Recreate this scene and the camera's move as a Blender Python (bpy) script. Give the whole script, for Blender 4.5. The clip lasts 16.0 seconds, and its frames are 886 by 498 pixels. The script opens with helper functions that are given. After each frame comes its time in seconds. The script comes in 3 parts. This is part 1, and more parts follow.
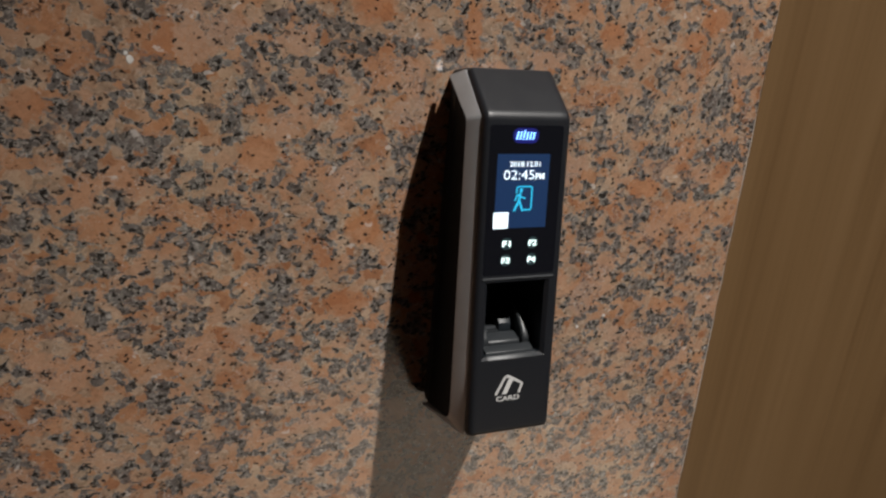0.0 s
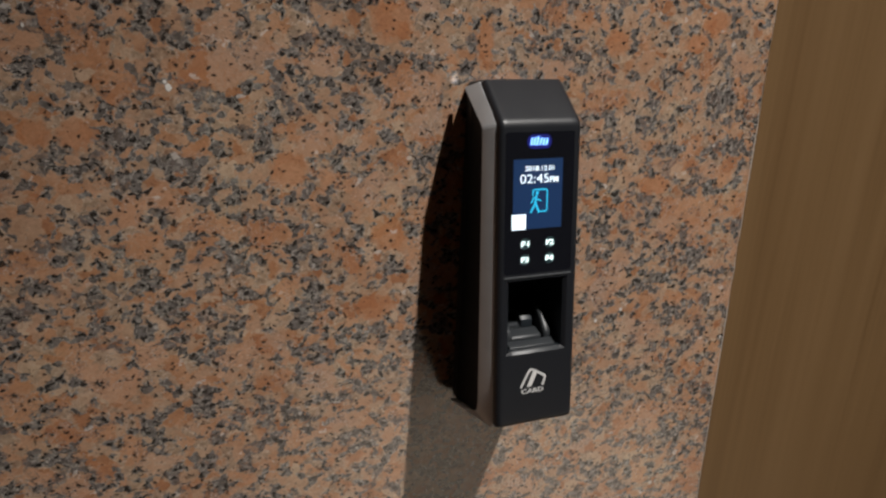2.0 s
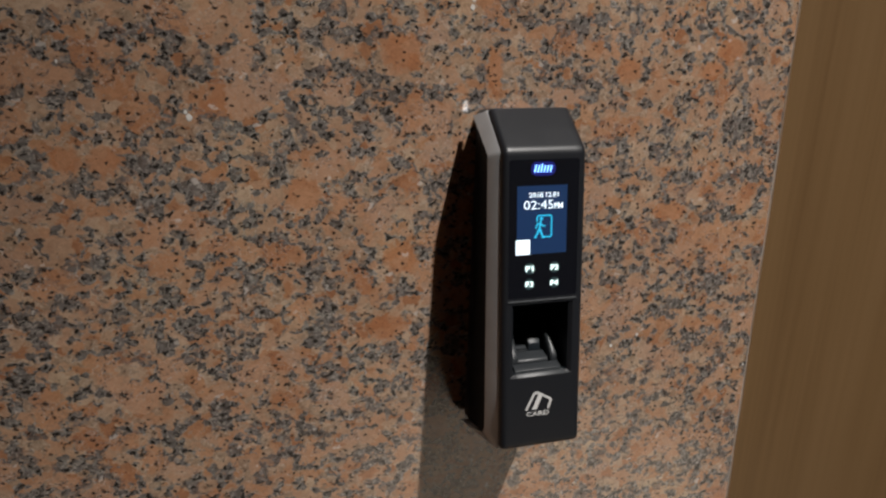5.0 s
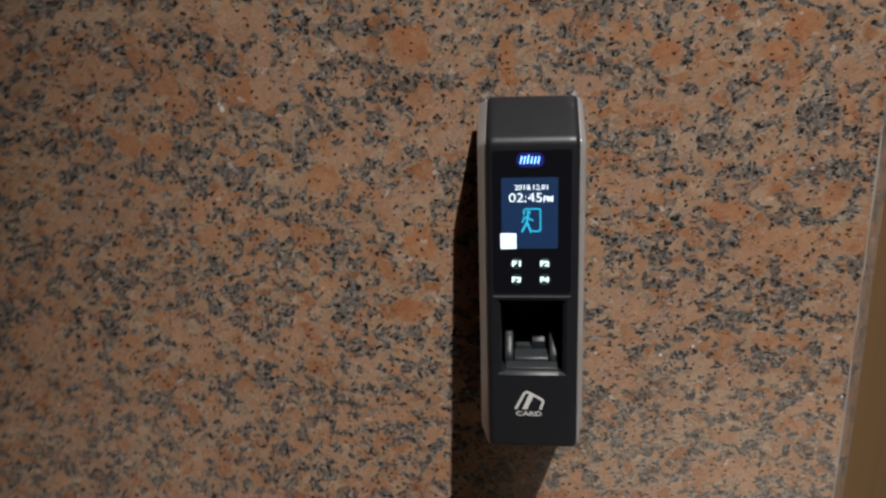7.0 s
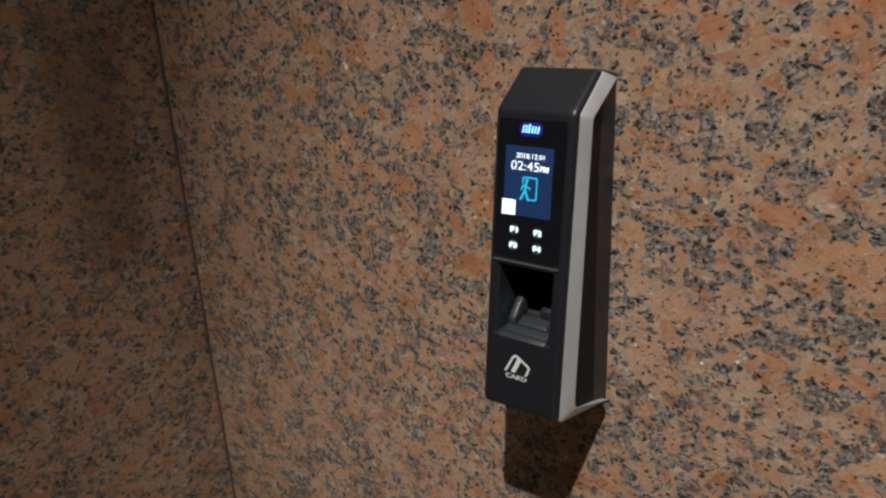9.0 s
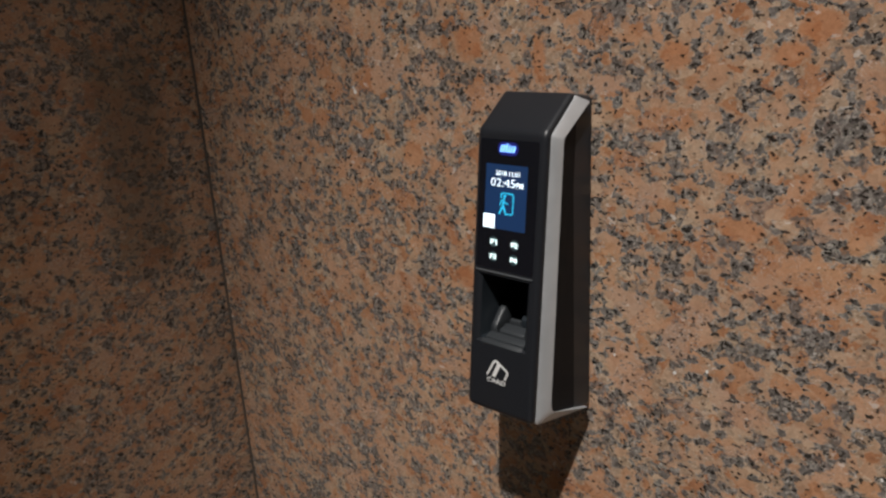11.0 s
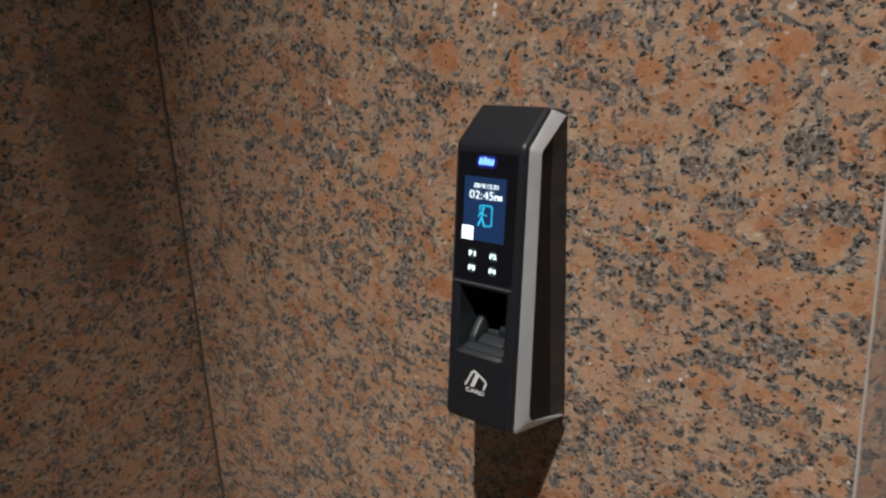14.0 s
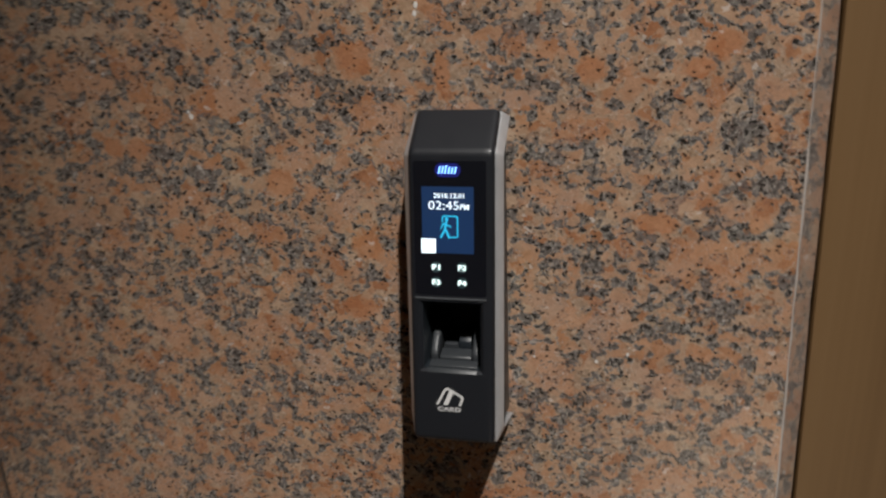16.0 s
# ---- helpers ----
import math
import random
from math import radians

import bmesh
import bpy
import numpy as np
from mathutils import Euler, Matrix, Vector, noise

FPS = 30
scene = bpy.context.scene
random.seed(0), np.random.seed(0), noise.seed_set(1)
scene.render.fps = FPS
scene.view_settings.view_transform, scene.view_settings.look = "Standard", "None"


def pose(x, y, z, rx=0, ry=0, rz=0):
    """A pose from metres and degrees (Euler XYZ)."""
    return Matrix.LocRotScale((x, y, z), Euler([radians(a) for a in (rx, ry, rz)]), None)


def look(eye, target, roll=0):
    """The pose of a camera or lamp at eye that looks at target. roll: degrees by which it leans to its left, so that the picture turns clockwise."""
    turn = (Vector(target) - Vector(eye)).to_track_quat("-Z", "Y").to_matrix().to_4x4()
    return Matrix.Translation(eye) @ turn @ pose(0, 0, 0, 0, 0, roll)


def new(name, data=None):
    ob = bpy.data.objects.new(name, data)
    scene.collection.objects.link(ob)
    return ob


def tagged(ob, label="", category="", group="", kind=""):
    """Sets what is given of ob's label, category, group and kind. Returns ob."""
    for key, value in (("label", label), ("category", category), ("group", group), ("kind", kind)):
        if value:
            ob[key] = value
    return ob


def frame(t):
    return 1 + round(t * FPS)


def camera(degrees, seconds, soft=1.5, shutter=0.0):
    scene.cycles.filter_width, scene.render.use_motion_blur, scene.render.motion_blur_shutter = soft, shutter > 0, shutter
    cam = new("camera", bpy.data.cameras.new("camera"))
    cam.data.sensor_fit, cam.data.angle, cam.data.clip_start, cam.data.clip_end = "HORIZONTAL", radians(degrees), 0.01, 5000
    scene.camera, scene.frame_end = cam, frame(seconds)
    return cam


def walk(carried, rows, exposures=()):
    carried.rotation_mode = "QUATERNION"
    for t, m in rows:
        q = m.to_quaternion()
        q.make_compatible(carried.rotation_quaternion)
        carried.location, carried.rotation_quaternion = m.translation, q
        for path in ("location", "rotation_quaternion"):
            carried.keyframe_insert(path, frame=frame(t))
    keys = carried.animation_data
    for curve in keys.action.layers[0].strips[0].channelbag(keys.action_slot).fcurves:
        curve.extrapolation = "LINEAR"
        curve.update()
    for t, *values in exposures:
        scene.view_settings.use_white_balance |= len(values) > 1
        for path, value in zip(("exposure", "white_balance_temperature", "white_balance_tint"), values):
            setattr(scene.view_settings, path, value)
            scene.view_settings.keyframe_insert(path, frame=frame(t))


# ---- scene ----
cam = camera(62.0, 16.0, soft=2.4, shutter=0.6)
PATH = [
    (0, (-0.1766, -0.3714, 1.4215), (0.1910, 0.4950, 1.0833), 5.24),
    (0.5, (-0.1828, -0.3718, 1.4218), (0.1852, 0.4938, 1.0823), 4.62),
    (1, (-0.1847, -0.3811, 1.4272), (0.1864, 0.4844, 1.0908), 3.60),
    (1.5, (-0.1886, -0.3855, 1.4296), (0.1763, 0.4849, 1.0991), 3.44),
    (2, (-0.1888, -0.3898, 1.4283), (0.1604, 0.4856, 1.0942), 2.43),
    (2.5, (-0.1849, -0.3838, 1.4250), (0.1511, 0.4935, 1.0824), 2.21),
    (3, (-0.1839, -0.3922, 1.4266), (0.1341, 0.4970, 1.0978), 2.53),
    (3.5, (-0.1806, -0.3986, 1.4305), (0.1137, 0.4961, 1.0943), 1.83),
    (4, (-0.1754, -0.4001, 1.4323), (0.1257, 0.4934, 1.0992), 1.79),
    (4.2, (-0.1731, -0.4005, 1.4330), (0.1260, 0.4953, 1.1044), 1.75),
    (6.3, (-0.0933, -0.4255, 1.4380), (0.0028, 0.5234, 1.1374), -0.43),
    (6.5, (-0.0689, -0.4264, 1.4384), (-0.0277, 0.5223, 1.1247), -1.17),
    (7, (-0.0074, -0.4259, 1.4374), (-0.1082, 0.5130, 1.1084), -2.24),
    (7.5, (0.0631, -0.4180, 1.4313), (-0.2041, 0.4765, 1.0729), -1.30),
    (8, (0.0635, -0.4184, 1.4361), (-0.2392, 0.4670, 1.0833), -3.67),
    (8.5, (0.1393, -0.3874, 1.4211), (-0.3371, 0.4197, 1.0724), -1.01),
    (8.7, (0.1707, -0.3835, 1.4245), (-0.3758, 0.3794, 1.0793), -2.41),
    (10.8, (0.2473, -0.3854, 1.4283), (-0.3945, 0.3178, 1.1226), -3.30),
    (11, (0.2496, -0.3833, 1.4269), (-0.3935, 0.3215, 1.1279), -3.22),
    (11.5, (0.2513, -0.3783, 1.4252), (-0.3902, 0.3287, 1.1275), -3.25),
    (12, (0.2521, -0.3798, 1.4266), (-0.3858, 0.3290, 1.1255), -3.22),
    (12.5, (0.2475, -0.3781, 1.4227), (-0.3841, 0.3348, 1.1177), -2.64),
    (13, (0.2394, -0.3813, 1.4229), (-0.3827, 0.3372, 1.1120), -2.54),
    (13.5, (0.2426, -0.3881, 1.4257), (-0.3740, 0.3379, 1.1210), -2.47),
    (14, (0.2427, -0.3925, 1.4309), (-0.3603, 0.3498, 1.1387), -2.44),
    (14.5, (0.2279, -0.3934, 1.4321), (-0.3453, 0.3688, 1.1313), -2.23),
    (15, (0.2024, -0.4005, 1.4345), (-0.3052, 0.4046, 1.1277), -1.29),
    (15.5, (0.1546, -0.4232, 1.4414), (-0.2235, 0.4500, 1.1338), -0.41),
    (16, (0.0851, -0.4362, 1.4443), (-0.1301, 0.4849, 1.1199), -2.49),
]
walk(cam, [(t, look(eye, target, roll)) for t, eye, target, roll in PATH],
     exposures=[(0, -0.09), (4.2, -0.08), (6.3, -0.19), (7.5, -0.22), (8.7, -0.12), (10.8, -0.03), (14.5, -0.03), (16, -0.16)])

# ---- light ----
CEILING = 5.60
EAST, SOUTH = 2.70, -4.20
world = bpy.data.worlds.new("world")
scene.world = world
world.use_nodes = True
world.node_tree.nodes["Background"].inputs[0].default_value = (0.9, 0.95, 1.0, 1)
world.node_tree.nodes["Background"].inputs[1].default_value = 0.02


def downlight(name, at, aim, watts, cone, blend, radius, colour):
    data = bpy.data.lights.new(name, "SPOT")
    data.energy, data.spot_size, data.spot_blend = watts, radians(cone), blend
    data.shadow_soft_size, data.color = radius, colour
    lamp = new(name, data)
    lamp.matrix_world = look(at, aim)
    return lamp


downlight("unseen_downlight", (1.20, -2.58, 5.56), (0.17, 0.0, 1.00), 1770, 16.7, 1.0, 0.060, (1.0, 0.955, 0.91))
# lamp added to brighten the floor, for its bounce and reflection
downlight("unseen_downlight", (1.00, -1.75, 5.56), (0.76, -1.42, 0.0), 2000, 18, 0.9, 0.06, (1.0, 0.96, 0.92))


# ---- materials ----
class Nodes:
    """A small shorthand for node trees."""

    def __init__(self, name):
        self.mat = bpy.data.materials.new(name)
        self.mat.use_nodes = True
        self.tree = self.mat.node_tree
        self.bsdf = self.tree.nodes["Principled BSDF"]

    def put(self, socket, value):
        if isinstance(value, bpy.types.NodeSocket):
            self.tree.links.new(value, socket)
        elif value is not None:
            socket.default_value = value

    def node(self, kind, out=0, settings=(), **sockets):
        n = self.tree.nodes.new(kind)
        for key, value in dict(settings).items():
            if key == "operation":
                n.operation = value
            elif key == "data_type":
                n.data_type = value
            elif key == "blend_type":
                n.blend_type = value
            elif key == "feature":
                n.feature = value
        for key, value in sockets.items():
            self.put(n.inputs[int(key[1:])] if key[0] == "i" and key[1:].isdigit() else n.inputs[key.replace("_", " ")], value)
        return n.outputs[out]

    def math(self, op, a, b=0.0, c=0.0):
        return self.node("ShaderNodeMath", settings={"operation": op}, i0=a, i1=b, i2=c)

    def vmath(self, op, a, b):
        return self.node("ShaderNodeVectorMath", settings={"operation": op}, i0=a, i1=b)

    def noise(self, vector, scale, detail=2.0, rough=0.5, out=0):
        return self.node("ShaderNodeTexNoise", out, Vector=vector, Scale=scale, Detail=detail, Roughness=rough)

    def voronoi(self, vector, scale, out=1, randomness=1.0):
        return self.node("ShaderNodeTexVoronoi", out, Vector=vector, Scale=scale, Randomness=randomness)

    def ramp(self, fac, stops, constant=False):
        n = self.tree.nodes.new("ShaderNodeValToRGB")
        n.color_ramp.interpolation = "CONSTANT" if constant else "LINEAR"
        e = n.color_ramp.elements
        while len(e) < len(stops):
            e.new(0.5)
        for el, (at, colour) in zip(e, stops):
            el.position = at
            el.color = (*colour, 1) if len(colour) == 3 else colour
        self.put(n.inputs[0], fac)
        return n.outputs[0]

    def step(self, value, low, high):
        n = self.tree.nodes.new("ShaderNodeMapRange")
        self.put(n.inputs[0], value)
        n.inputs[1].default_value, n.inputs[2].default_value = low, high
        return n.outputs[0]

    def mix(self, fac, a, b, blend="MIX"):
        n = self.tree.nodes.new("ShaderNodeMix")
        n.data_type, n.blend_type = "RGBA", blend
        self.put(n.inputs[0], fac)
        self.put(n.inputs[6], a if not isinstance(a, tuple) else (*a, 1))
        self.put(n.inputs[7], b if not isinstance(b, tuple) else (*b, 1))
        return n.outputs[2]

    def place(self, scale=(1, 1, 1), shift=(0, 0, 0)):
        co = self.tree.nodes.new("ShaderNodeTexCoord").outputs["Object"]
        m = self.tree.nodes.new("ShaderNodeMapping")
        self.put(m.inputs[0], co)
        m.inputs[1].default_value, m.inputs[3].default_value = shift, scale
        return m.outputs[0]

    def bump(self, height, strength, distance):
        n = self.tree.nodes.new("ShaderNodeBump")
        n.inputs["Strength"].default_value, n.inputs["Distance"].default_value = strength, distance
        self.put(n.inputs["Height"], height)
        self.put(self.bsdf.inputs["Normal"], n.outputs[0])

    def done(self, colour=None, rough=None, metal=0.0, spec=0.5):
        self.put(self.bsdf.inputs["Base Color"], (*colour, 1) if isinstance(colour, tuple) else colour)
        self.put(self.bsdf.inputs["Roughness"], rough)
        self.put(self.bsdf.inputs["Metallic"], metal)
        self.put(self.bsdf.inputs["Specular IOR Level"], spec)
        return self.mat


FELDSPAR_SPOTS = [(-0.067, 1.411, 0.0130, 0.0125), (-0.158, 1.385, 0.0125, 0.0105), (-0.124, 1.334, 0.0115, 0.0115), (-0.225, 1.355, 0.0090, 0.0100),
                  (-0.243, 1.356, 0.0085, 0.0080), (-0.067, 1.291, 0.0120, 0.0105), (-0.013, 1.400, 0.0060, 0.0145), (0.074, 1.401, 0.0100, 0.0085),
                  (0.115, 1.311, 0.0150, 0.0070), (-0.075, 1.247, 0.0150, 0.0095), (0.145, 1.414, 0.0110, 0.0090), (0.132, 1.401, 0.0100, 0.0065)]
QUARTZ_SPOTS = [(-0.089, 1.370, 0.0075, 0.0045), (-0.180, 1.339, 0.0140, 0.0055), (-0.202, 1.351, 0.0125, 0.0045), (0.160, 1.366, 0.0135, 0.0080),
                (0.039, 1.426, 0.0085, 0.0085), (0.196, 1.279, 0.0060, 0.0060)]


def spots(n, where, some):
    """How far a place lies inside the nearest of a few large grains, each an ellipse of (x, z) on the wall."""
    nearest = None
    for x, z, rx, rz in some:
        v = n.vmath("MULTIPLY", n.vmath("SUBTRACT", where, (x, 0, z)), (1 / rx, 0, 1 / rz))
        far = n.node("ShaderNodeVectorMath", 1, settings={"operation": "LENGTH"}, i0=v)
        nearest = far if nearest is None else n.math("MINIMUM", nearest, far)
    return n.step(nearest, 1.05, 0.68)


# middle and half-size of the dark reflection painted on the side wall
DARK_REFLECTION = ((-0.41, -0.074, 1.315), (1.0, 0.033, 0.105))


def granite(name, shift, large=False, rough=0.10, honed=False, painted_reflection=False):
    """Polished red-brown granite: orange and pink feldspar crystals, smoky quartz, black mica flecks, pale grain rims."""
    n = Nodes(name)
    co = n.place((1, 1, 1.16), shift)
    sway = n.vmath("SUBTRACT", n.noise(co, 74, 2.0, 0.55, out=1), (0.5, 0.5, 0.5))
    wob = n.vmath("SUBTRACT", n.noise(co, 230, 3.0, 0.65, out=1), (0.5, 0.5, 0.5))
    bent = n.vmath("ADD", co, n.vmath("MULTIPLY", sway, (0.012, 0.012, 0.012)))
    w = n.vmath("ADD", bent, n.vmath("MULTIPLY", wob, (0.0082, 0.0082, 0.0082)))
    calm = n.vmath("ADD", co, n.vmath("MULTIPLY", wob, (0.0055, 0.0055, 0.0055)))
    fine = n.noise(w, 560, 3.0, 0.65)
    clump = n.noise(co, 46, 2.0, 0.5)
    # feldspar crystals of several tones, cloudy inside
    cell = n.voronoi(w, 112)
    tone = n.node("ShaderNodeSeparateColor", 0, i0=cell)
    kind = n.node("ShaderNodeSeparateColor", 1, i0=cell)
    stone = n.ramp(tone, [(0.0, (0.275, 0.128, 0.066)), (0.22, (0.345, 0.185, 0.106)), (0.5, (0.360, 0.218, 0.142)),
                          (0.75, (0.330, 0.210, 0.138)), (1.0, (0.400, 0.285, 0.200))])
    stone = n.mix(0.75, stone, n.ramp(n.noise(calm, 150, 4.0, 0.7), [(0.28, (0.70, 0.66, 0.62)), (0.5, (1.0, 1.0, 1.0)), (0.72, (1.26, 1.28, 1.30))]), "MULTIPLY")
    if large:
        own = n.vmath("ADD", n.place(), n.vmath("MULTIPLY", wob, (0.011, 0.011, 0.011)))
        lone = spots(n, own, FELDSPAR_SPOTS)
        stone = n.mix(n.math("MULTIPLY", lone, 0.7), stone, n.mix(n.noise(w, 120, 4.0, 0.7), (0.27, 0.105, 0.044), (0.42, 0.19, 0.095)))
    # tan ground mass between the crystals
    ground = n.ramp(n.noise(w, 330, 3.0, 0.65), [(0.30, (0.120, 0.090, 0.068)), (0.5, (0.270, 0.195, 0.138)), (0.70, (0.450, 0.360, 0.280))])
    small = n.voronoi(n.vmath("ADD", w, (4.1, 1.3, 2.7)), 192)
    chance = n.node("ShaderNodeSeparateColor", 0, i0=small)
    loose = n.math("ADD", n.math("ADD", chance, 0.05), n.math("MULTIPLY", clump, 0.45))
    if large:
        loose = n.math("SUBTRACT", loose, n.math("MULTIPLY", lone, 0.6))
    stone = n.mix(n.math("MULTIPLY", n.step(loose, 0.72, 0.77), 0.75), stone, ground)
    # smoky quartz: whole crystals, and smaller ones that gather in clumps
    whole = n.step(n.math("ADD", kind, n.math("MULTIPLY", clump, 0.35)), 0.985, 1.005)
    some = n.step(loose, 0.940, 0.965)
    quartz = n.math("MAXIMUM", n.math("MULTIPLY", whole, n.step(n.noise(calm, 190, 3.0, 0.7), 0.36, 0.50)), some)
    if large:
        quartz = n.math("MULTIPLY", quartz, n.math("SUBTRACT", 1.0, lone))
        quartz = n.math("MAXIMUM", quartz, spots(n, own, QUARTZ_SPOTS))
    grey = n.ramp(n.noise(calm, 210, 3.0, 0.7), [(0.30, (0.030, 0.029, 0.029)), (0.46, (0.078, 0.076, 0.076)), (0.58, (0.140, 0.135, 0.130)), (0.70, (0.32, 0.30, 0.28))])
    stone = n.mix(n.math("MULTIPLY", quartz, 0.86), stone, grey)
    # large feldspar crystals that stand out of the finer mass
    rough_edge = n.vmath("ADD", bent, n.vmath("MULTIPLY", wob, (0.0105, 0.0105, 0.0105)))
    crystal = n.voronoi(n.vmath("ADD", rough_edge, (2.2, 5.7, 9.1)), 64)
    pick = n.step(n.node("ShaderNodeSeparateColor", 0, i0=crystal), 0.79, 0.82)
    pick = n.math("MULTIPLY", pick, n.step(fine, 0.36, 0.46))
    flesh = n.ramp(n.node("ShaderNodeSeparateColor", 1, i0=crystal), [(0.0, (0.310, 0.135, 0.066)), (0.4, (0.385, 0.200, 0.112)), (0.7, (0.400, 0.230, 0.145)), (1.0, (0.350, 0.225, 0.160))])
    flesh = n.mix(0.7, flesh, n.ramp(n.noise(calm, 130, 4.0, 0.7), [(0.28, (0.74, 0.70, 0.66)), (0.5, (1.0, 1.0, 1.0)), (0.72, (1.18, 1.20, 1.22))]), "MULTIPLY")
    stone = n.mix(n.math("MULTIPLY", pick, 0.85), stone, flesh)
    # black mica: ragged flecks, crowded in and round the quartz
    crowd = n.math("ADD", n.math("MULTIPLY", quartz, 0.055), n.math("MULTIPLY", n.step(loose, 0.72, 0.95), 0.060))
    crowd = n.math("ADD", crowd, n.math("MULTIPLY", n.math("SUBTRACT", clump, 0.5), 0.10))
    crowd = n.math("SUBTRACT", crowd, n.math("MULTIPLY", pick, 0.05))
    fleck = n.noise(n.vmath("ADD", calm, (1.7, 6.1, 3.3)), 290, 1.5, 0.55)
    mica = n.step(n.math("ADD", fleck, crowd), 0.655, 0.685)
    speck = n.voronoi(calm, 330, out=0)
    rare = n.node("ShaderNodeSeparateColor", 1, i0=n.voronoi(calm, 330))
    mica = n.math("MAXIMUM", mica, n.math("MULTIPLY", n.step(rare, 0.90, 0.94), n.step(speck, 0.42, 0.30)))
    stone = n.mix(n.math("MULTIPLY", mica, 0.92), stone, (0.017, 0.014, 0.012))
    # pale glassy rims along some grain edges
    rim = n.node("ShaderNodeTexVoronoi", 0, settings={"feature": "DISTANCE_TO_EDGE"}, Vector=n.vmath("ADD", w, (4.1, 1.3, 2.7)), Scale=192)
    pale = n.math("MULTIPLY", n.step(rim, 0.075, 0.02), n.step(n.math("ADD", fine, n.math("MULTIPLY", n.math("SUBTRACT", loose, 0.8), 0.35)), 0.52, 0.64))
    stone = n.mix(n.math("MULTIPLY", pale, 0.62), stone, (0.48, 0.43, 0.38))
    # fine mottling over all grains
    stone = n.mix(0.55, stone, n.ramp(n.noise(w, 480, 4.0, 0.75), [(0.3, (0.66, 0.66, 0.66)), (0.7, (1.34, 1.34, 1.34))]), "MULTIPLY")
    # slow drift of tone across the slab, from pinkish to yellow-brown
    stone = n.mix(0.5, stone, n.ramp(n.noise(co, 17, 2.0, 0.6), [(0.32, (0.84, 0.78, 0.72)), (0.5, (1.0, 1.0, 1.0)), (0.68, (1.10, 1.17, 1.12))]), "MULTIPLY")
    # sparkle of bright crystal faces, painted as rare pale specks
    spark = n.node("ShaderNodeSeparateColor", 2, i0=n.voronoi(w, 380))
    stone = n.mix(n.math("MULTIPLY", n.step(spark, 0.994, 0.997), 0.5), stone, (0.62, 0.57, 0.52))
    if painted_reflection:
        # an upright dark reflection, painted into the stone's colour
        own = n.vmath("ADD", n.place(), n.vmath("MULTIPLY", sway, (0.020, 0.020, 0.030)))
        v = n.vmath("MULTIPLY", n.vmath("ABSOLUTE", n.vmath("SUBTRACT", own, DARK_REFLECTION[0]), (0, 0, 0)), tuple(1 / v for v in DARK_REFLECTION[1]))
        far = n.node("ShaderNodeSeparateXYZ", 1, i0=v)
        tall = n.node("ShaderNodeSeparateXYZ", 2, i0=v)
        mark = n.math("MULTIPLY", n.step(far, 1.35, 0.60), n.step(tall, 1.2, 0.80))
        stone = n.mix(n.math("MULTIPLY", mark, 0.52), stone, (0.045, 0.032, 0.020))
    if honed:
        stone = n.mix(0.42, stone, (0.125, 0.115, 0.11))
    rough = n.math("ADD", rough, n.math("MULTIPLY", fine, 0.12))
    n.bump(n.math("ADD", n.noise(w, 500, 2.0), n.math("MULTIPLY", mica, -0.8)), 0.06, 0.0005)
    n.bsdf.inputs["IOR"].default_value = 1.80
    return n.done(stone, rough)


def wood(name):
    n = Nodes(name)
    co = n.place((1, 1, 0.05))
    grain = n.noise(n.place((1, 1, 0.012)), 160, 4.0, 0.65)
    band = n.noise(co, 22, 3.0, 0.6)
    fine = n.noise(n.place((1, 1, 0.03)), 900, 2.0)
    c = n.ramp(n.math("ADD", n.math("MULTIPLY", band, 0.6), n.math("MULTIPLY", grain, 0.4)),
               [(0.3, (0.100, 0.056, 0.023)), (0.5, (0.130, 0.076, 0.033)), (0.7, (0.150, 0.090, 0.041))])
    n.bump(n.math("ADD", grain, n.math("MULTIPLY", fine, 0.5)), 0.08, 0.0006)
    return n.done(c, n.math("ADD", 0.36, n.math("MULTIPLY", grain, 0.15)), spec=0.35)


def plaster(name, colour):
    n = Nodes(name)
    co = n.place()
    v = n.noise(co, 6, 4.0, 0.6)
    c = n.mix(0.25, colour, n.ramp(v, [(0.3, (0.75, 0.74, 0.72)), (0.7, (1.1, 1.1, 1.1))]), "MULTIPLY")
    n.bump(n.noise(co, 300, 3.0), 0.1, 0.001)
    return n.done(c, 0.7)


def plastic(name, colour, rough, grain=0.0, spec=0.5):
    n = Nodes(name)
    co = n.place()
    smear = n.noise(co, 90, 3.0, 0.6)
    dust = n.step(n.noise(co, 1400, 1.0), 0.74, 0.80)
    c = n.mix(n.math("MULTIPLY", dust, 0.10), colour, (0.22, 0.2, 0.18))
    if grain:
        n.bump(n.noise(co, 2600, 2.0), grain, 0.0002)
    return n.done(c, n.math("ADD", rough - 0.06, n.math("MULTIPLY", smear, 0.12)), spec=spec)


def silver(name):
    n = Nodes(name)
    co = n.place()
    v = n.noise(co, 2200, 2.0)
    n.bump(v, 0.06, 0.0002)
    c = n.ramp(n.noise(co, 60, 3.0), [(0.3, (0.46, 0.48, 0.50)), (0.7, (0.53, 0.55, 0.57))])
    return n.done(c, n.math("ADD", 0.30, n.math("MULTIPLY", v, 0.10)), metal=0.5, spec=0.5)


def lit(name, colour, strength):
    n = Nodes(name)
    n.bsdf.inputs["Emission Color"].default_value = (*colour, 1)
    n.bsdf.inputs["Emission Strength"].default_value = strength
    return n.done(tuple(0.25 * v for v in colour), 0.4)


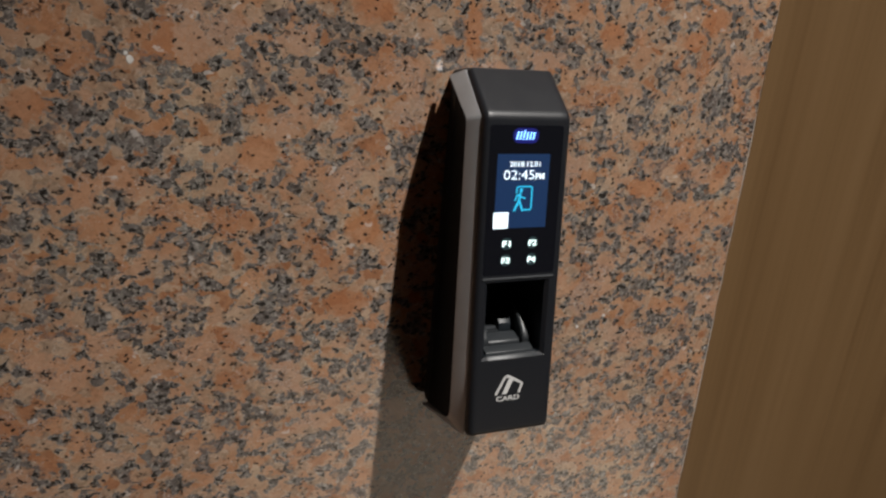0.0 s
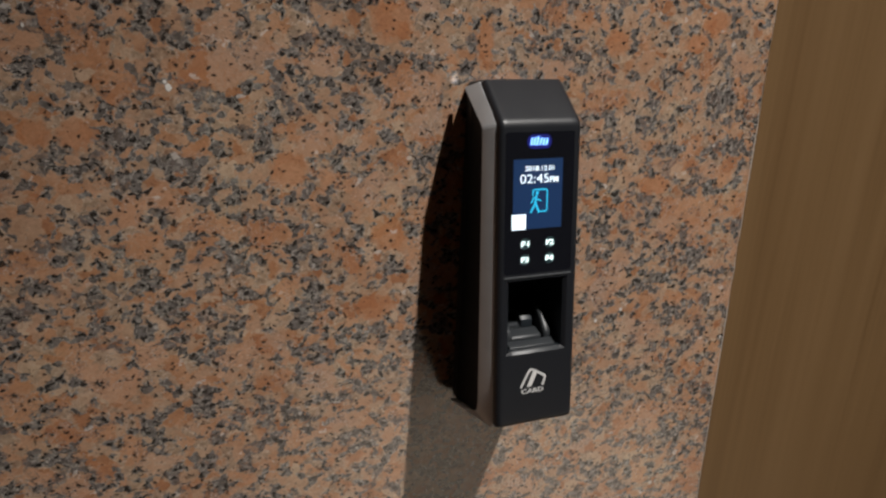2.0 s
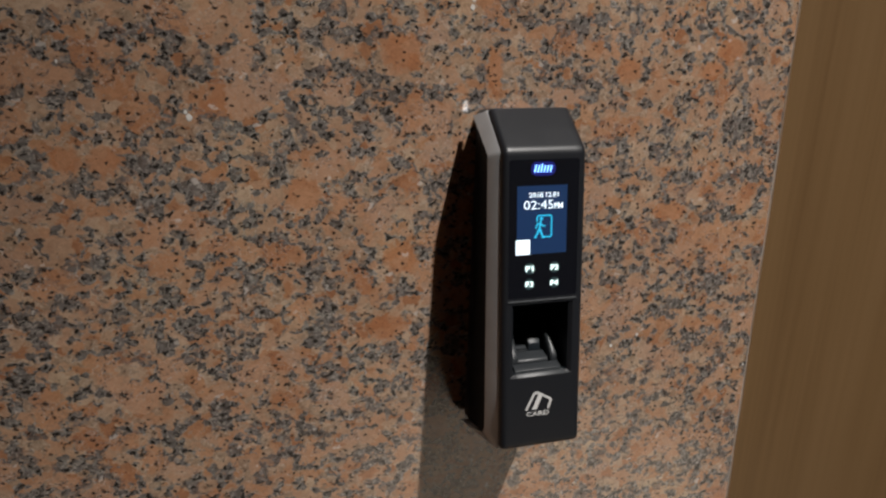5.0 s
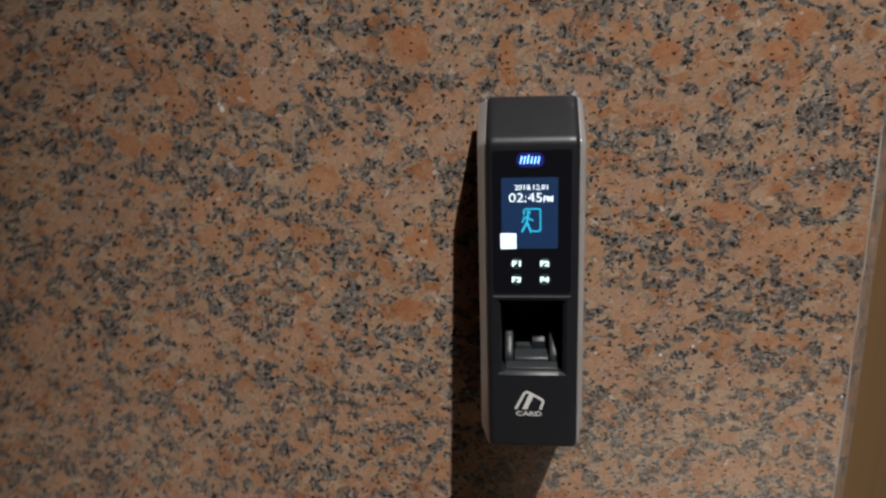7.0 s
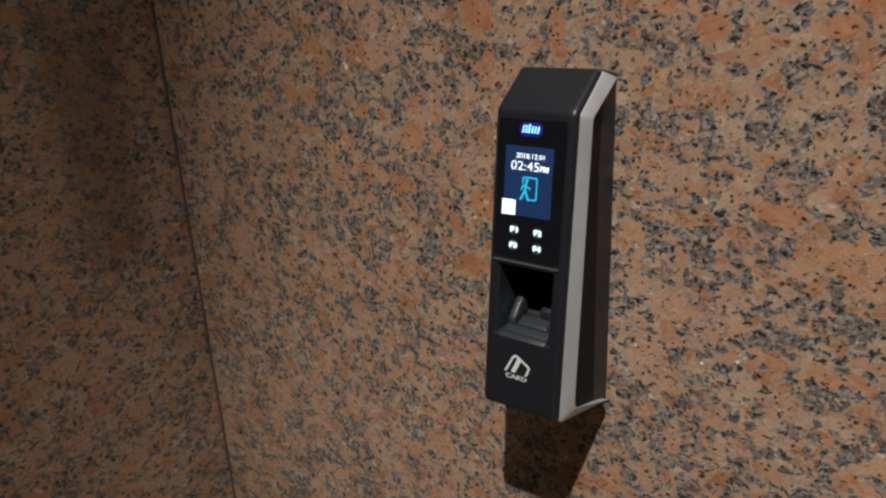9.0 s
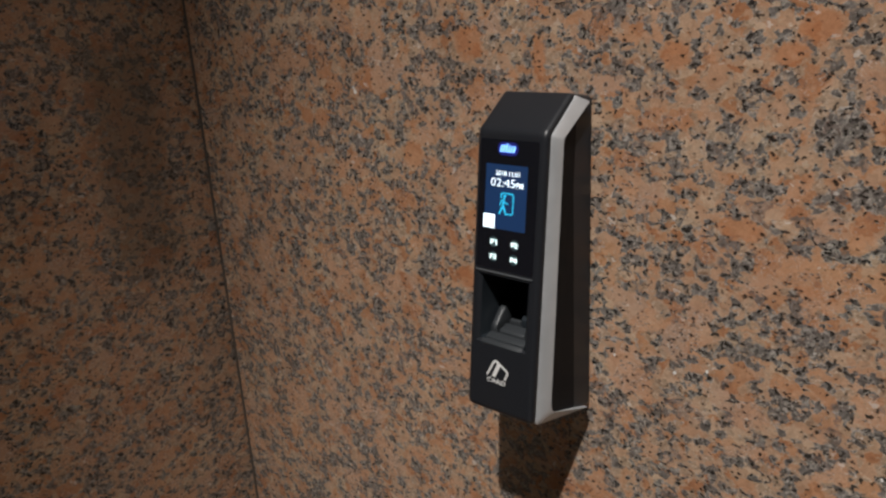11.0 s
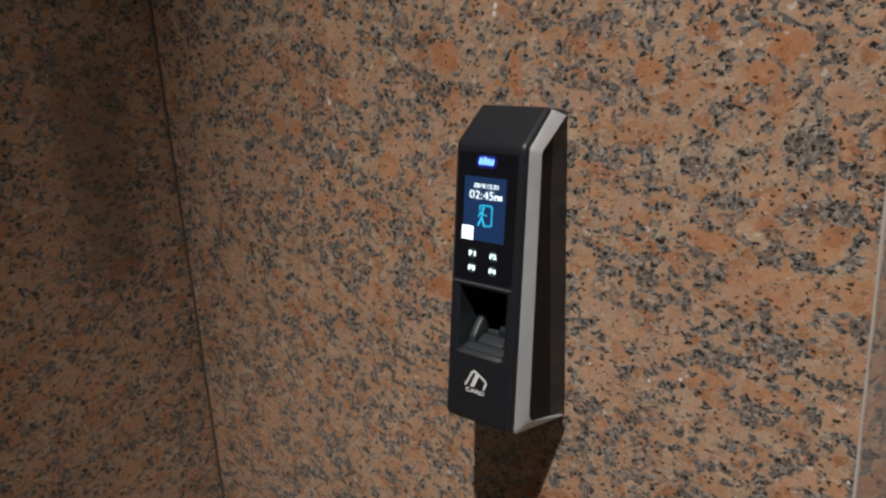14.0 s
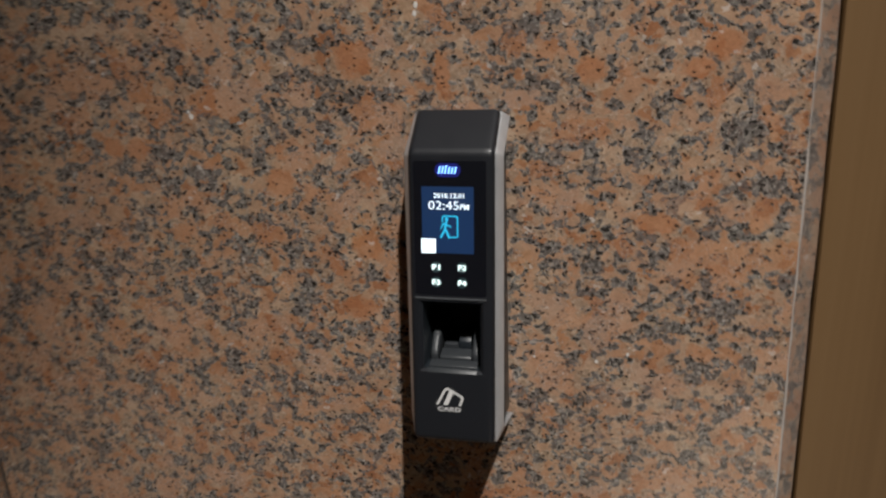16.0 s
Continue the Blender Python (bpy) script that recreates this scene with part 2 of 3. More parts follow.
GRANITE = granite("polished_granite", (0, 0, 0), True)
GRANITE_SIDE = granite("polished_granite_side", (3.1, 1.7, 0.4), painted_reflection=True)
GRANITE_EDGE = granite("honed_granite_edge", (0, 0, 0), rough=0.25, honed=True)
CRYSTAL_EDGE = plastic("pale_nicked_edge", (0.33, 0.30, 0.275), 0.3)
CRYSTAL = plastic("crystal_glint_white", (0.58, 0.56, 0.53), 0.15)
WOOD = wood("brown_wood")
GROUT = plaster("dark_grout", (0.055, 0.045, 0.036))
PLASTER = plaster("white_plaster", (0.74, 0.74, 0.73))
DARK_UNSEEN_WALL = plaster("unseen_wall_brown", (0.13, 0.100, 0.075))
STONE_FLOOR = plaster("beige_stone", (0.54, 0.46, 0.37))
SHELL = plastic("black_satin_plastic", (0.0110, 0.0122, 0.0150), 0.38, 0.08, 0.35)
SIDE = plastic("black_matt_plastic", (0.0044, 0.0050, 0.0062), 0.60, 0.25, 0.12)
GLASS = plastic("black_display_window", (0.006, 0.0065, 0.009), 0.16)
GREY = plastic("dark_grey_plastic", (0.026, 0.029, 0.032), 0.40, 0.10, 0.35)
WELL = plastic("charcoal_plastic", (0.014, 0.018, 0.022), 0.42, 0.10, 0.3)
# lighter grey than the shell: the ridge's edge highlight put into its colour
RIDGE = plastic("ridge_highlight_grey", (0.075, 0.080, 0.085), 0.35)
SENSOR = plastic("sensor_window", (0.02, 0.022, 0.024), 0.12)
SILVER = silver("silver_paint")
PRINT = plastic("light_grey_print", (0.55, 0.55, 0.54), 0.5)
SCREEN = lit("screen_backlight", (0.009, 0.030, 0.090), 0.9)
WHITE = lit("white_pixels", (0.80, 0.92, 1.0), 1.6)
CYAN = lit("cyan_pixels", (0.03, 0.50, 0.80), 1.0)
BLUE = lit("blue_lit_mark", (0.20, 0.46, 1.0), 3.4)
DEEP_BLUE_HALO = lit("deep_blue_halo", (0.010, 0.012, 0.16), 0.8)
KEYLIGHT = lit("white_key_light", (0.82, 1.0, 0.98), 2.0)
KEYGLOW = lit("key_ring", (0.025, 0.055, 0.06), 0.5)

# ---- building helpers ----
ORIGIN = {}


def part(name, bm, material, parent=None, label="", smooth=0.6):
    """One mesh object from a bmesh in world coordinates, under parent."""
    bmesh.ops.recalc_face_normals(bm, faces=bm.faces)
    at = ORIGIN.get(parent.name, Vector()) if parent else Vector()
    bmesh.ops.translate(bm, verts=bm.verts, vec=-at)
    for f in bm.faces:
        f.smooth = smooth > 0
    for e in bm.edges:
        e.smooth = not (len(e.link_faces) == 2 and e.calc_face_angle(0) > smooth)
    mesh = bpy.data.meshes.new(name)
    bm.to_mesh(mesh)
    bm.free()
    mesh.materials.append(material)
    ob = new(name, mesh)
    if parent:
        ob.parent = parent
        ORIGIN[ob.name] = at
    if label:
        tagged(ob, label)
    return ob


def lean(x, k, z):
    return x + k * (z - 1.28)


def prism(loop, low, high, k=0.0, levels=1, jitter=None):
    """An upright prism on a plan loop of (x, y); k: its lean along x."""
    bm = bmesh.new()
    rings = []
    for i in range(levels + 1):
        z = low + (high - low) * i / levels
        rings.append([bm.verts.new((lean(x, k, z) + (jitter(n, z) if jitter else 0.0), y, z)) for n, (x, y) in enumerate(loop)])
    for a, b in zip(rings, rings[1:]):
        for i in range(len(loop)):
            j = (i + 1) % len(loop)
            bm.faces.new((a[i], a[j], b[j], b[i]))
    bm.faces.new(rings[0][::-1])
    bm.faces.new(rings[-1])
    return bm


def box(x0, x1, y0, y1, z0, z1, bevel=0.0, segments=2):
    bm = bmesh.new()
    bmesh.ops.create_cube(bm, size=1, matrix=Matrix.Translation(((x0 + x1) / 2, (y0 + y1) / 2, (z0 + z1) / 2)) @ Matrix.Diagonal((x1 - x0, y1 - y0, z1 - z0, 1)))
    if bevel:
        bmesh.ops.bevel(bm, geom=bm.edges[:], offset=bevel, segments=segments, affect="EDGES", profile=0.6)
    return bm


def fillet(points, radii, n=6):
    """A polyline with its inner corners rounded."""
    out = [Vector(points[0])]
    for a, b, c, r in zip(points, points[1:], points[2:], radii):
        a, b, c = Vector(a), Vector(b), Vector(c)
        u, v = (a - b).normalized(), (c - b).normalized()
        half = u.angle(v) / 2
        cut = min(r / math.tan(half), (a - b).length * 0.45, (c - b).length * 0.45)
        p, q = b + u * cut, b + v * cut
        for i in range(n + 1):
            s = i / n
            out.append(p * (1 - s) ** 2 + b * 2 * s * (1 - s) + q * s * s)
    out.append(Vector(points[-1]))
    return out


# ---- the setting ----
RIGHT_LEAN, LEFT_LEAN = -0.025, 0.002


def chip(n, z):
    """Small nicks along the polished edge of the slab."""
    return -0.0007 * max(0.0, noise.noise((n * 5.0, 0.3, z * 60.0)) - 0.15) * 3 if n in (1, 2, 3, 4) else 0.0


slab = [(-0.46, 0.03), (-0.46, 0.0), (0.1942, 0.0), (0.1942, 0.03)]
north = tagged(part("wall_north", prism(slab, 0.0, CEILING, RIGHT_LEAN), GRANITE, smooth=0.25),
               "polished red-brown granite wall slab with a chamfered edge", "wall", kind="structure")
chamfer = [(0.1943, 0.03), (0.1943, 0.0008), (0.1957, 0.0012), (0.2067, 0.0122), (0.2077, 0.0140), (0.2077, 0.0300)]
part("chamfered_edge", prism(chamfer, 0.0, CEILING, RIGHT_LEAN, 160, chip), GRANITE_EDGE, north, "honed grey-brown chamfer", smooth=0.3)
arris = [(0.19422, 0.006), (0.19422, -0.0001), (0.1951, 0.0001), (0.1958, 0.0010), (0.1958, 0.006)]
part("arris", prism(arris, 0.0, CEILING, RIGHT_LEAN, 320, lambda n, z: 1.4 * chip(1, 2 * z) if n in (2, 3) else 0.0), CRYSTAL_EDGE, north, "pale nicked edge line", smooth=0.3)
west = [(-0.4085, SOUTH), (-0.4085, -0.0016), (-0.4385, -0.0016), (-0.4385, SOUTH)]
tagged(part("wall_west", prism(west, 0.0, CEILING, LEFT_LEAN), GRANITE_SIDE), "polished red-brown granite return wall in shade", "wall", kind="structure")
joint = [(-0.4083, -0.0022), (-0.4074, -0.0004), (-0.4074, 0.002), (-0.415, 0.002), (-0.415, -0.0022)]
tagged(part("trim", prism(joint, 0.0, CEILING, LEFT_LEAN), GROUT), "dark grout joint in the corner of two granite walls", "joint", kind="structure")
tagged(part("wall_backing", box(-0.46, EAST + 0.1, 0.10, 0.16, 0.0, CEILING), PLASTER), "plain wall behind granite slab and wooden door", "wall", kind="structure")
tagged(part("wall_east", box(EAST, EAST + 0.1, SOUTH, 0.10, 0.0, CEILING), PLASTER), "plain white side wall closing the lobby", "wall", kind="structure")
# unseen wall, toned brown to dim what the granite reflects
tagged(part("wall_south", box(-0.46, EAST + 0.1, SOUTH - 0.1, SOUTH, 0.0, CEILING), DARK_UNSEEN_WALL), "unseen plain brown wall added to close the lobby", "wall", kind="structure")
tagged(part("floor", box(-0.46, EAST + 0.1, SOUTH - 0.1, 0.16, -0.1, 0.0), STONE_FLOOR), "beige stone lobby floor", "floor", kind="structure")
tagged(part("ceiling", box(-0.46, EAST + 0.1, SOUTH - 0.1, 0.16, CEILING, CEILING + 0.1), PLASTER), "plain white lobby ceiling", "ceiling", kind="structure")
jamb = [(0.2080, 0.0305), (0.2080, 0.0462), (0.2089, 0.0450), (0.2146, 0.0450), (0.2156, 0.0460), (0.2156, 0.099), (0.19, 0.099), (0.19, 0.0305)]
tagged(part("door_frame", prism(jamb, 0.0, 2.2, RIGHT_LEAN), WOOD), "narrow brown wooden door frame beside granite edge", "door frame", kind="structure")
panel = [(0.2174, 0.090), (0.2174, 0.0465), (0.2186, 0.0450), (EAST, 0.0450), (EAST, 0.090)]
tagged(part("door_1", prism(panel, 0.004, 2.2, RIGHT_LEAN), WOOD), "brown wooden door panel with vertical grain beside granite", "door", kind="structure")
tagged(part("wall_above_door", box(0.13, EAST, 0.0450, 0.10, 2.205, CEILING), PLASTER), "plain white wall over the wooden door", "wall", kind="structure")

# ---- the fingerprint reader ----
reader = new("fingerprint_reader")
reader.location = (0, 0, 1.18)
reader.empty_display_size = 0.05
ORIGIN[reader.name] = Vector((0, 0, 1.18))
tagged(reader, "black fingerprint reader with silver side trims, lit screen, on granite wall", "access reader")

HALF, FLANK = 0.0238, 0.0250
CREASE = (0.0480, 1.3640)
TOE = (0.0693, 1.1940)
SLOPE = (TOE[0] - CREASE[0]) / (CREASE[1] - TOE[1])
BETA = math.atan(SLOPE)
UP = Vector((0, math.sin(BETA), math.cos(BETA)))
OUT = Vector((0, -math.cos(BETA), math.sin(BETA)))


def face_depth(z):
    return CREASE[0] + (CREASE[1] - z) * SLOPE


SHIFT_X, SHIFT_Z = -0.0005, -0.0006


def on_face(x, z, h=0.0):
    """A point h in front of the sloping face at height z."""
    return Vector((x, -face_depth(z), z)) + OUT * h


def plate(points, low, high):
    """A solid from an outline of (x, z) on the face, between two heights over it."""
    bm = bmesh.new()
    a = [bm.verts.new(on_face(x, z, low)) for x, z in points]
    b = [bm.verts.new(on_face(x, z, high)) for x, z in points]
    bm.faces.new(b)
    bm.faces.new(a[::-1])
    for i in range(len(points)):
        j = (i + 1) % len(points)
        bm.faces.new((a[i], a[j], b[j], b[i]))
    return bm


def rounded(x0, x1, z0, z1, r, n=5):
    out = []
    for cx, cz, a0 in ((x1 - r, z1 - r, 0), (x0 + r, z1 - r, 90), (x0 + r, z0 + r, 180), (x1 - r, z0 + r, 270)):
        for i in range(n + 1):
            a = radians(a0 + 90 * i / n)
            out.append((cx + r * math.cos(a), cz + r * math.sin(a)))
    return out


def band(points, width, closed=False):
    """Quads along a polyline of (x, z): the outline strokes of signs."""
    bm_polys = []
    n = len(points)
    for i in range(n if closed else n - 1):
        a, b = Vector(points[i]), Vector(points[(i + 1) % n])
        side = Vector((-(b - a).y, (b - a).x)).normalized() * width / 2
        along = (b - a).normalized() * width * 0.25
        bm_polys.append([tuple(p) for p in (a - along - side, b + along - side, b + along + side, a - along + side)])
    return bm_polys


def plates(polys, low, high):
    bm = bmesh.new()
    for n, poly in enumerate(polys):
        lift = 0.000004 * n
        a = [bm.verts.new(on_face(x, z, low)) for x, z in poly]
        b = [bm.verts.new(on_face(x, z, high + lift)) for x, z in poly]
        bm.faces.new(b)
        for i in range(len(poly)):
            j = (i + 1) % len(poly)
            bm.faces.new((a[i], a[j], b[j], b[i]))
    return bm


def lettering(name, words, x, z, width, height, lift, material, parent, label="", slant=0.0, bold=0.0):
    """Words on the face, with their middle at x and their foot at z, scaled to width and height."""
    curve = bpy.data.curves.new(name, "FONT")
    curve.body, curve.extrude, curve.offset, curve.resolution_u = words, 0.0, bold, 4
    carrier = bpy.data.objects.new(name, curve)
    scene.collection.objects.link(carrier)
    bpy.context.view_layer.update()
    mesh = bpy.data.meshes.new_from_object(carrier.evaluated_get(bpy.context.evaluated_depsgraph_get()))
    bpy.data.objects.remove(carrier)
    bpy.data.curves.remove(curve)
    bm = bmesh.new()
    bm.from_mesh(mesh)
    bpy.data.meshes.remove(mesh)
    xs, ys = [v.co.x for v in bm.verts], [v.co.y for v in bm.verts]
    x0, x1, y0, y1 = min(xs), max(xs), min(ys), max(ys)
    for v in bm.verts:
        u, w = (v.co.x - x0) / (x1 - x0) - 0.5, (v.co.y - y0) / (y1 - y0)
        v.co = on_face(x + u * width + slant * w * height, z + w * height, lift)
    made = bmesh.ops.extrude_face_region(bm, geom=bm.faces[:])["geom"]
    bmesh.ops.translate(bm, verts=[g for g in made if isinstance(g, bmesh.types.BMVert)], vec=OUT * 0.00006)
    return part(name, bm, material, parent, label, smooth=0)


# cover with its finger recess
REC_X, REC_TOP, REC_LOW = 0.0188, 1.2795, 1.2370
cover_path = fillet([(0.002, 1.3792), (0.0225, 1.3829), CREASE, TOE, (0.004, 1.1783)], (0.002, 0.0080, 0.0045))
split = []
for a, b in zip(cover_path, cover_path[1:]):
    split.append(a)
    for z in (REC_TOP, REC_LOW):
        if a.y > z > b.y and a.x > 0.03:
            split.append(Vector((face_depth(z), z)))
split.append(cover_path[-1])


def normal_at(points, i):
    a, b = points[max(i - 1, 0)], points[min(i + 1, len(points) - 1)]
    t = (b - a).normalized()
    return Vector((-t.y, t.x))


def cover():
    bm = bmesh.new()
    r = 0.0030
    columns = [(-HALF + r - r * math.cos(radians(a)), r - r * math.sin(radians(a))) for a in (0, 22, 45, 68, 90)]
    columns += [(-REC_X, 0.0), (REC_X, 0.0)]
    columns += [(FLANK - HALF - x, e) for x, e in columns[4::-1]]
    grid = []
    for x, e in columns:
        col = []
        for i, p in enumerate(split):
            nrm = normal_at(split, i)
            q = p - nrm * e
            col.append(bm.verts.new((x, -q.x, q.y)))
        grid.append(col)
    skip = next(i for i, p in enumerate(split) if abs(p.y - REC_TOP) < 1e-6)
    middle = next(i for i, (x, e) in enumerate(columns) if abs(x + REC_X) < 1e-6)
    for i in range(len(columns) - 1):
        for j in range(len(split) - 1):
            if i == middle and j == skip:
                continue
            bm.faces.new((grid[i][j], grid[i][j + 1], grid[i + 1][j + 1], grid[i + 1][j]))
    for col in (grid[0], grid[-1]):
        bm.faces.new(col)
    rim = [grid[middle][skip], grid[middle + 1][skip], grid[middle + 1][skip + 1], grid[middle][skip + 1]]
    lip = [bm.verts.new(v.co + Vector((0.0020 * s, 0.0018, 0.0012 * t))) for v, s, t in zip(rim, (1, -1, -1, 1), (-1, -1, 1, 1))]
    for i in range(4):
        j = (i + 1) % 4
        bm.faces.new((rim[i], rim[j], lip[j], lip[i]))
    return bm, [v.co.copy() for v in lip]


def well(lip):
    """The inside of the finger recess, with rounded inner edges."""
    bm = bmesh.new()
    top = [bm.verts.new(c) for c in lip]
    deep = [bm.verts.new((s * 0.0160, -0.026, z)) for s, z in ((-1, 1.270), (1, 1.270), (1, 1.2360), (-1, 1.2360))]
    inner = []
    for i in range(4):
        j = (i + 1) % 4
        bm.faces.new((top[i], top[j], deep[j], deep[i]))
    bm.faces.new(deep)
    bm.edges.ensure_lookup_table()
    inner = [e for e in bm.edges if (e.verts[0] in top) != (e.verts[1] in top)]
    bmesh.ops.bevel(bm, geom=inner, offset=0.0018, segments=3, affect="EDGES", profile=0.5, clamp_overlap=True)
    return bm


front, well_rim = cover()
part("front_cover", front, SHELL, reader, "black satin plastic cover with finger recess", smooth=0.5)
part("finger_recess", well(well_rim), WELL, reader, "charcoal lining of the finger recess", smooth=0.5)
part("back_plate", box(-0.0205, 0.0205, -0.006, -0.0002, 1.1815, 1.3750, 0.0012), SIDE, reader)

outer = fillet([(0.0198, 1.3812), (0.0443, 1.3624), (0.0645, 1.1922), (0.0060, 1.1785)], (0.004, 0.004), 8)
inner = fillet([(0.0100, 1.3770), (0.0372, 1.3597), (0.0533, 1.1968), (0.0110, 1.1812)], (0.004, 0.009), 8)


def side_trim(s):
    bm = bmesh.new()
    rings = []
    for o, i in zip(outer, inner):
        lip = o + (i - o) * 0.10
        edge = 0.0240 if s < 0 else FLANK + 0.0002
        rings.append([bm.verts.new(c) for c in ((s * edge, -o.x, o.y), (s * (edge + 0.0008), -lip.x, lip.y), (s * 0.0287, -i.x, i.y),
                                                (s * 0.0255, -i.x, i.y), (s * (edge - 0.0020), -o.x, o.y))])
    for a, b in zip(rings, rings[1:]):
        for k in range(5):
            j = (k + 1) % 5
            bm.faces.new((a[k], a[j], b[j], b[k]))
    bm.faces.new(rings[0])
    bm.faces.new(rings[-1][::-1])
    return bm


def side_panel(s):
    bm = bmesh.new()
    loop = [p for p in inner] + [Vector((0.0004, 1.1812)), Vector((0.0004, 1.3762))]
    a = [bm.verts.new((s * (0.0224 + 0.0057 * min(1.0, p.x / 0.040)), -p.x, p.y)) for p in loop]
    b = [bm.verts.new((s * (0.0190 + 0.0057 * min(1.0, p.x / 0.040)), -p.x, p.y)) for p in loop]
    bm.faces.new(a)
    bm.faces.new(b[::-1])
    for i in range(len(loop)):
        j = (i + 1) % len(loop)
        bm.faces.new((a[i], a[j], b[j], b[i]))
    bmesh.ops.triangulate(bm, faces=[f for f in bm.faces if len(f.verts) > 4])
    return bm


for s in (-1, 1):
    part("side_trim", side_trim(s), SILVER, reader, "satin silver side trim", smooth=0.45)
    part("side_panel", side_panel(s), SIDE, reader, "matt black side panel", smooth=0.4)

# small pin hole in the sloping top
slant = (Vector((0, -0.0225, 1.3822)) - Vector((0, -CREASE[0], CREASE[1]))).normalized()
above = Vector((0, -slant.z, slant.y)) if slant.y > 0 else Vector((0, slant.z, -slant.y))
spot = Vector((0.001, -CREASE[0], CREASE[1])) + slant * 0.017
bm = bmesh.new()
disc = [spot + Vector((0.0007 * math.cos(a), 0, 0)) + slant * 0.0007 * math.sin(a) for a in (math.tau * i / 12 for i in range(12))]
low = [bm.verts.new(p - above * 0.0006) for p in disc]
top = [bm.verts.new(p + above * 0.00008) for p in disc]
bm.faces.new(top)
for i in range(12):
    bm.faces.new((low[i], low[(i + 1) % 12], top[(i + 1) % 12], top[i]))
part("pin_hole", bm, SENSOR, reader, smooth=0.4)

# display window, screen and its signs
window = part("display_window", plate(rounded(-0.0206, 0.0206, 1.2832, 1.3590, 0.0016), -0.0004, 0.00012), GLASS, reader, "glossy black display window", smooth=0.3)
part("seam_ridge", plate(rounded(-0.0206, 0.0206, 1.2810, 1.2818, 0.0004), -0.0006, 0.0007), RIDGE, reader, smooth=0.9)
mark = [[(x, 1.3526), (x + 0.0008, 1.3526), (x + 0.0017, 1.3526 + h), (x + 0.0009, 1.3526 + h)]
        for x, h in ((-0.0058, 0.0040), (-0.0040, 0.0040), (-0.0022, 0.0046), (-0.0004, 0.0036), (0.0014, 0.0036), (0.0032, 0.0036))]
# halo of the bright mark, imitated by an added dim emissive plate
part("mark_halo", plate(rounded(-0.0080, 0.0064, 1.3502, 1.3576, 0.0034), 0.00005, 0.00014), DEEP_BLUE_HALO, window, "deep blue plate added as a halo round the mark", smooth=0)
part("lit_mark", plates([[(x + SHIFT_X, z + SHIFT_Z) for x, z in m] for m in mark], 0.00013, 0.00022), BLUE, window, "glowing blue slanted bars", smooth=0)
screen = part("screen", plate([(-0.0158, 1.3076), (0.0136, 1.3076), (0.0136, 1.3449), (-0.0158, 1.3449)], 0.0, 0.0002), SCREEN, reader, "dim blue lit colour screen", smooth=0)
lettering("date", "2018.12.01", -0.0003, 1.3386, 0.0172, 0.0026, 0.00024, WHITE, screen, "white date digits", bold=0.012)
lettering("clock_time", "02:45", -0.0033, 1.3322, 0.0172, 0.0047, 0.00024, WHITE, screen, "white time digits", bold=-0.004)
lettering("clock_suffix", "PM", 0.0085, 1.3322, 0.0050, 0.0031, 0.00024, WHITE, screen, "white capital letters", bold=0.02)
arc = [(-0.0036, 1.3262), (-0.0036, 1.3284), (-0.0028, 1.3292), (0.0042, 1.3292), (0.0050, 1.3284), (0.0050, 1.3182), (0.0042, 1.3174), (0.0008, 1.3174)]
sign = band(arc, 0.0008)
sign += band([(-0.0014, 1.3262), (-0.0022, 1.3216), (-0.0046, 1.3172)], 0.0012) + band([(-0.0020, 1.3222), (0.0002, 1.3170)], 0.0012)
sign += [[(-0.0011 + 0.0010 * math.cos(math.tau * i / 12), 1.3275 + 0.0010 * math.sin(math.tau * i / 12)) for i in range(12)]]
sign += band([(-0.0044, 1.3222), (-0.0032, 1.3250), (0.0012, 1.3232)], 0.0008)
part("door_sign", plates([[(x + SHIFT_X, z + SHIFT_Z) for x, z in m] for m in sign], 0.0002, 0.00026), CYAN, screen, "cyan exit door pictogram", smooth=0)
part("white_square", plate([(-0.0164, 1.3075), (-0.0081, 1.3075), (-0.0081, 1.3157), (-0.0164, 1.3157)], 0.0002, 0.00028), WHITE, screen, "plain white square", smooth=0)
for words, x, z in (("F1", -0.0081, 1.2995), ("F2", 0.0069, 1.2995), ("F3", -0.0081, 1.2908), ("F4", 0.0069, 1.2908)):
    ring = [(x + 0.0031 * math.cos(a), z + 0.0031 * math.sin(a)) for a in (math.tau * i / 24 for i in range(24))]
    key = part("key", plate(ring, 0.0001, 0.00022), KEYGLOW, reader, "round touch key with white lit letters")
    lettering("key_letters", words, x, z - 0.0015, 0.0046, 0.0030, 0.00025, KEYLIGHT, key, bold=0.03)

# finger rest in the recess
def rest(x0, x1, profile, bevel=0.0004):
    """A solid from a side profile of (depth, z)."""
    bm = bmesh.new()
    a = [bm.verts.new((x0, -d, z)) for d, z in profile]
    b = [bm.verts.new((x1, -d, z)) for d, z in profile]
    bm.faces.new(a)
    bm.faces.new(b[::-1])
    for i in range(len(profile)):
        j = (i + 1) % len(profile)
        bm.faces.new((a[i], b[i], b[j], a[j]))
    if bevel:
        bmesh.ops.recalc_face_normals(bm, faces=bm.faces)
        bmesh.ops.bevel(bm, geom=bm.edges[:], offset=bevel, segments=2, affect="EDGES", profile=0.5)
    return bm


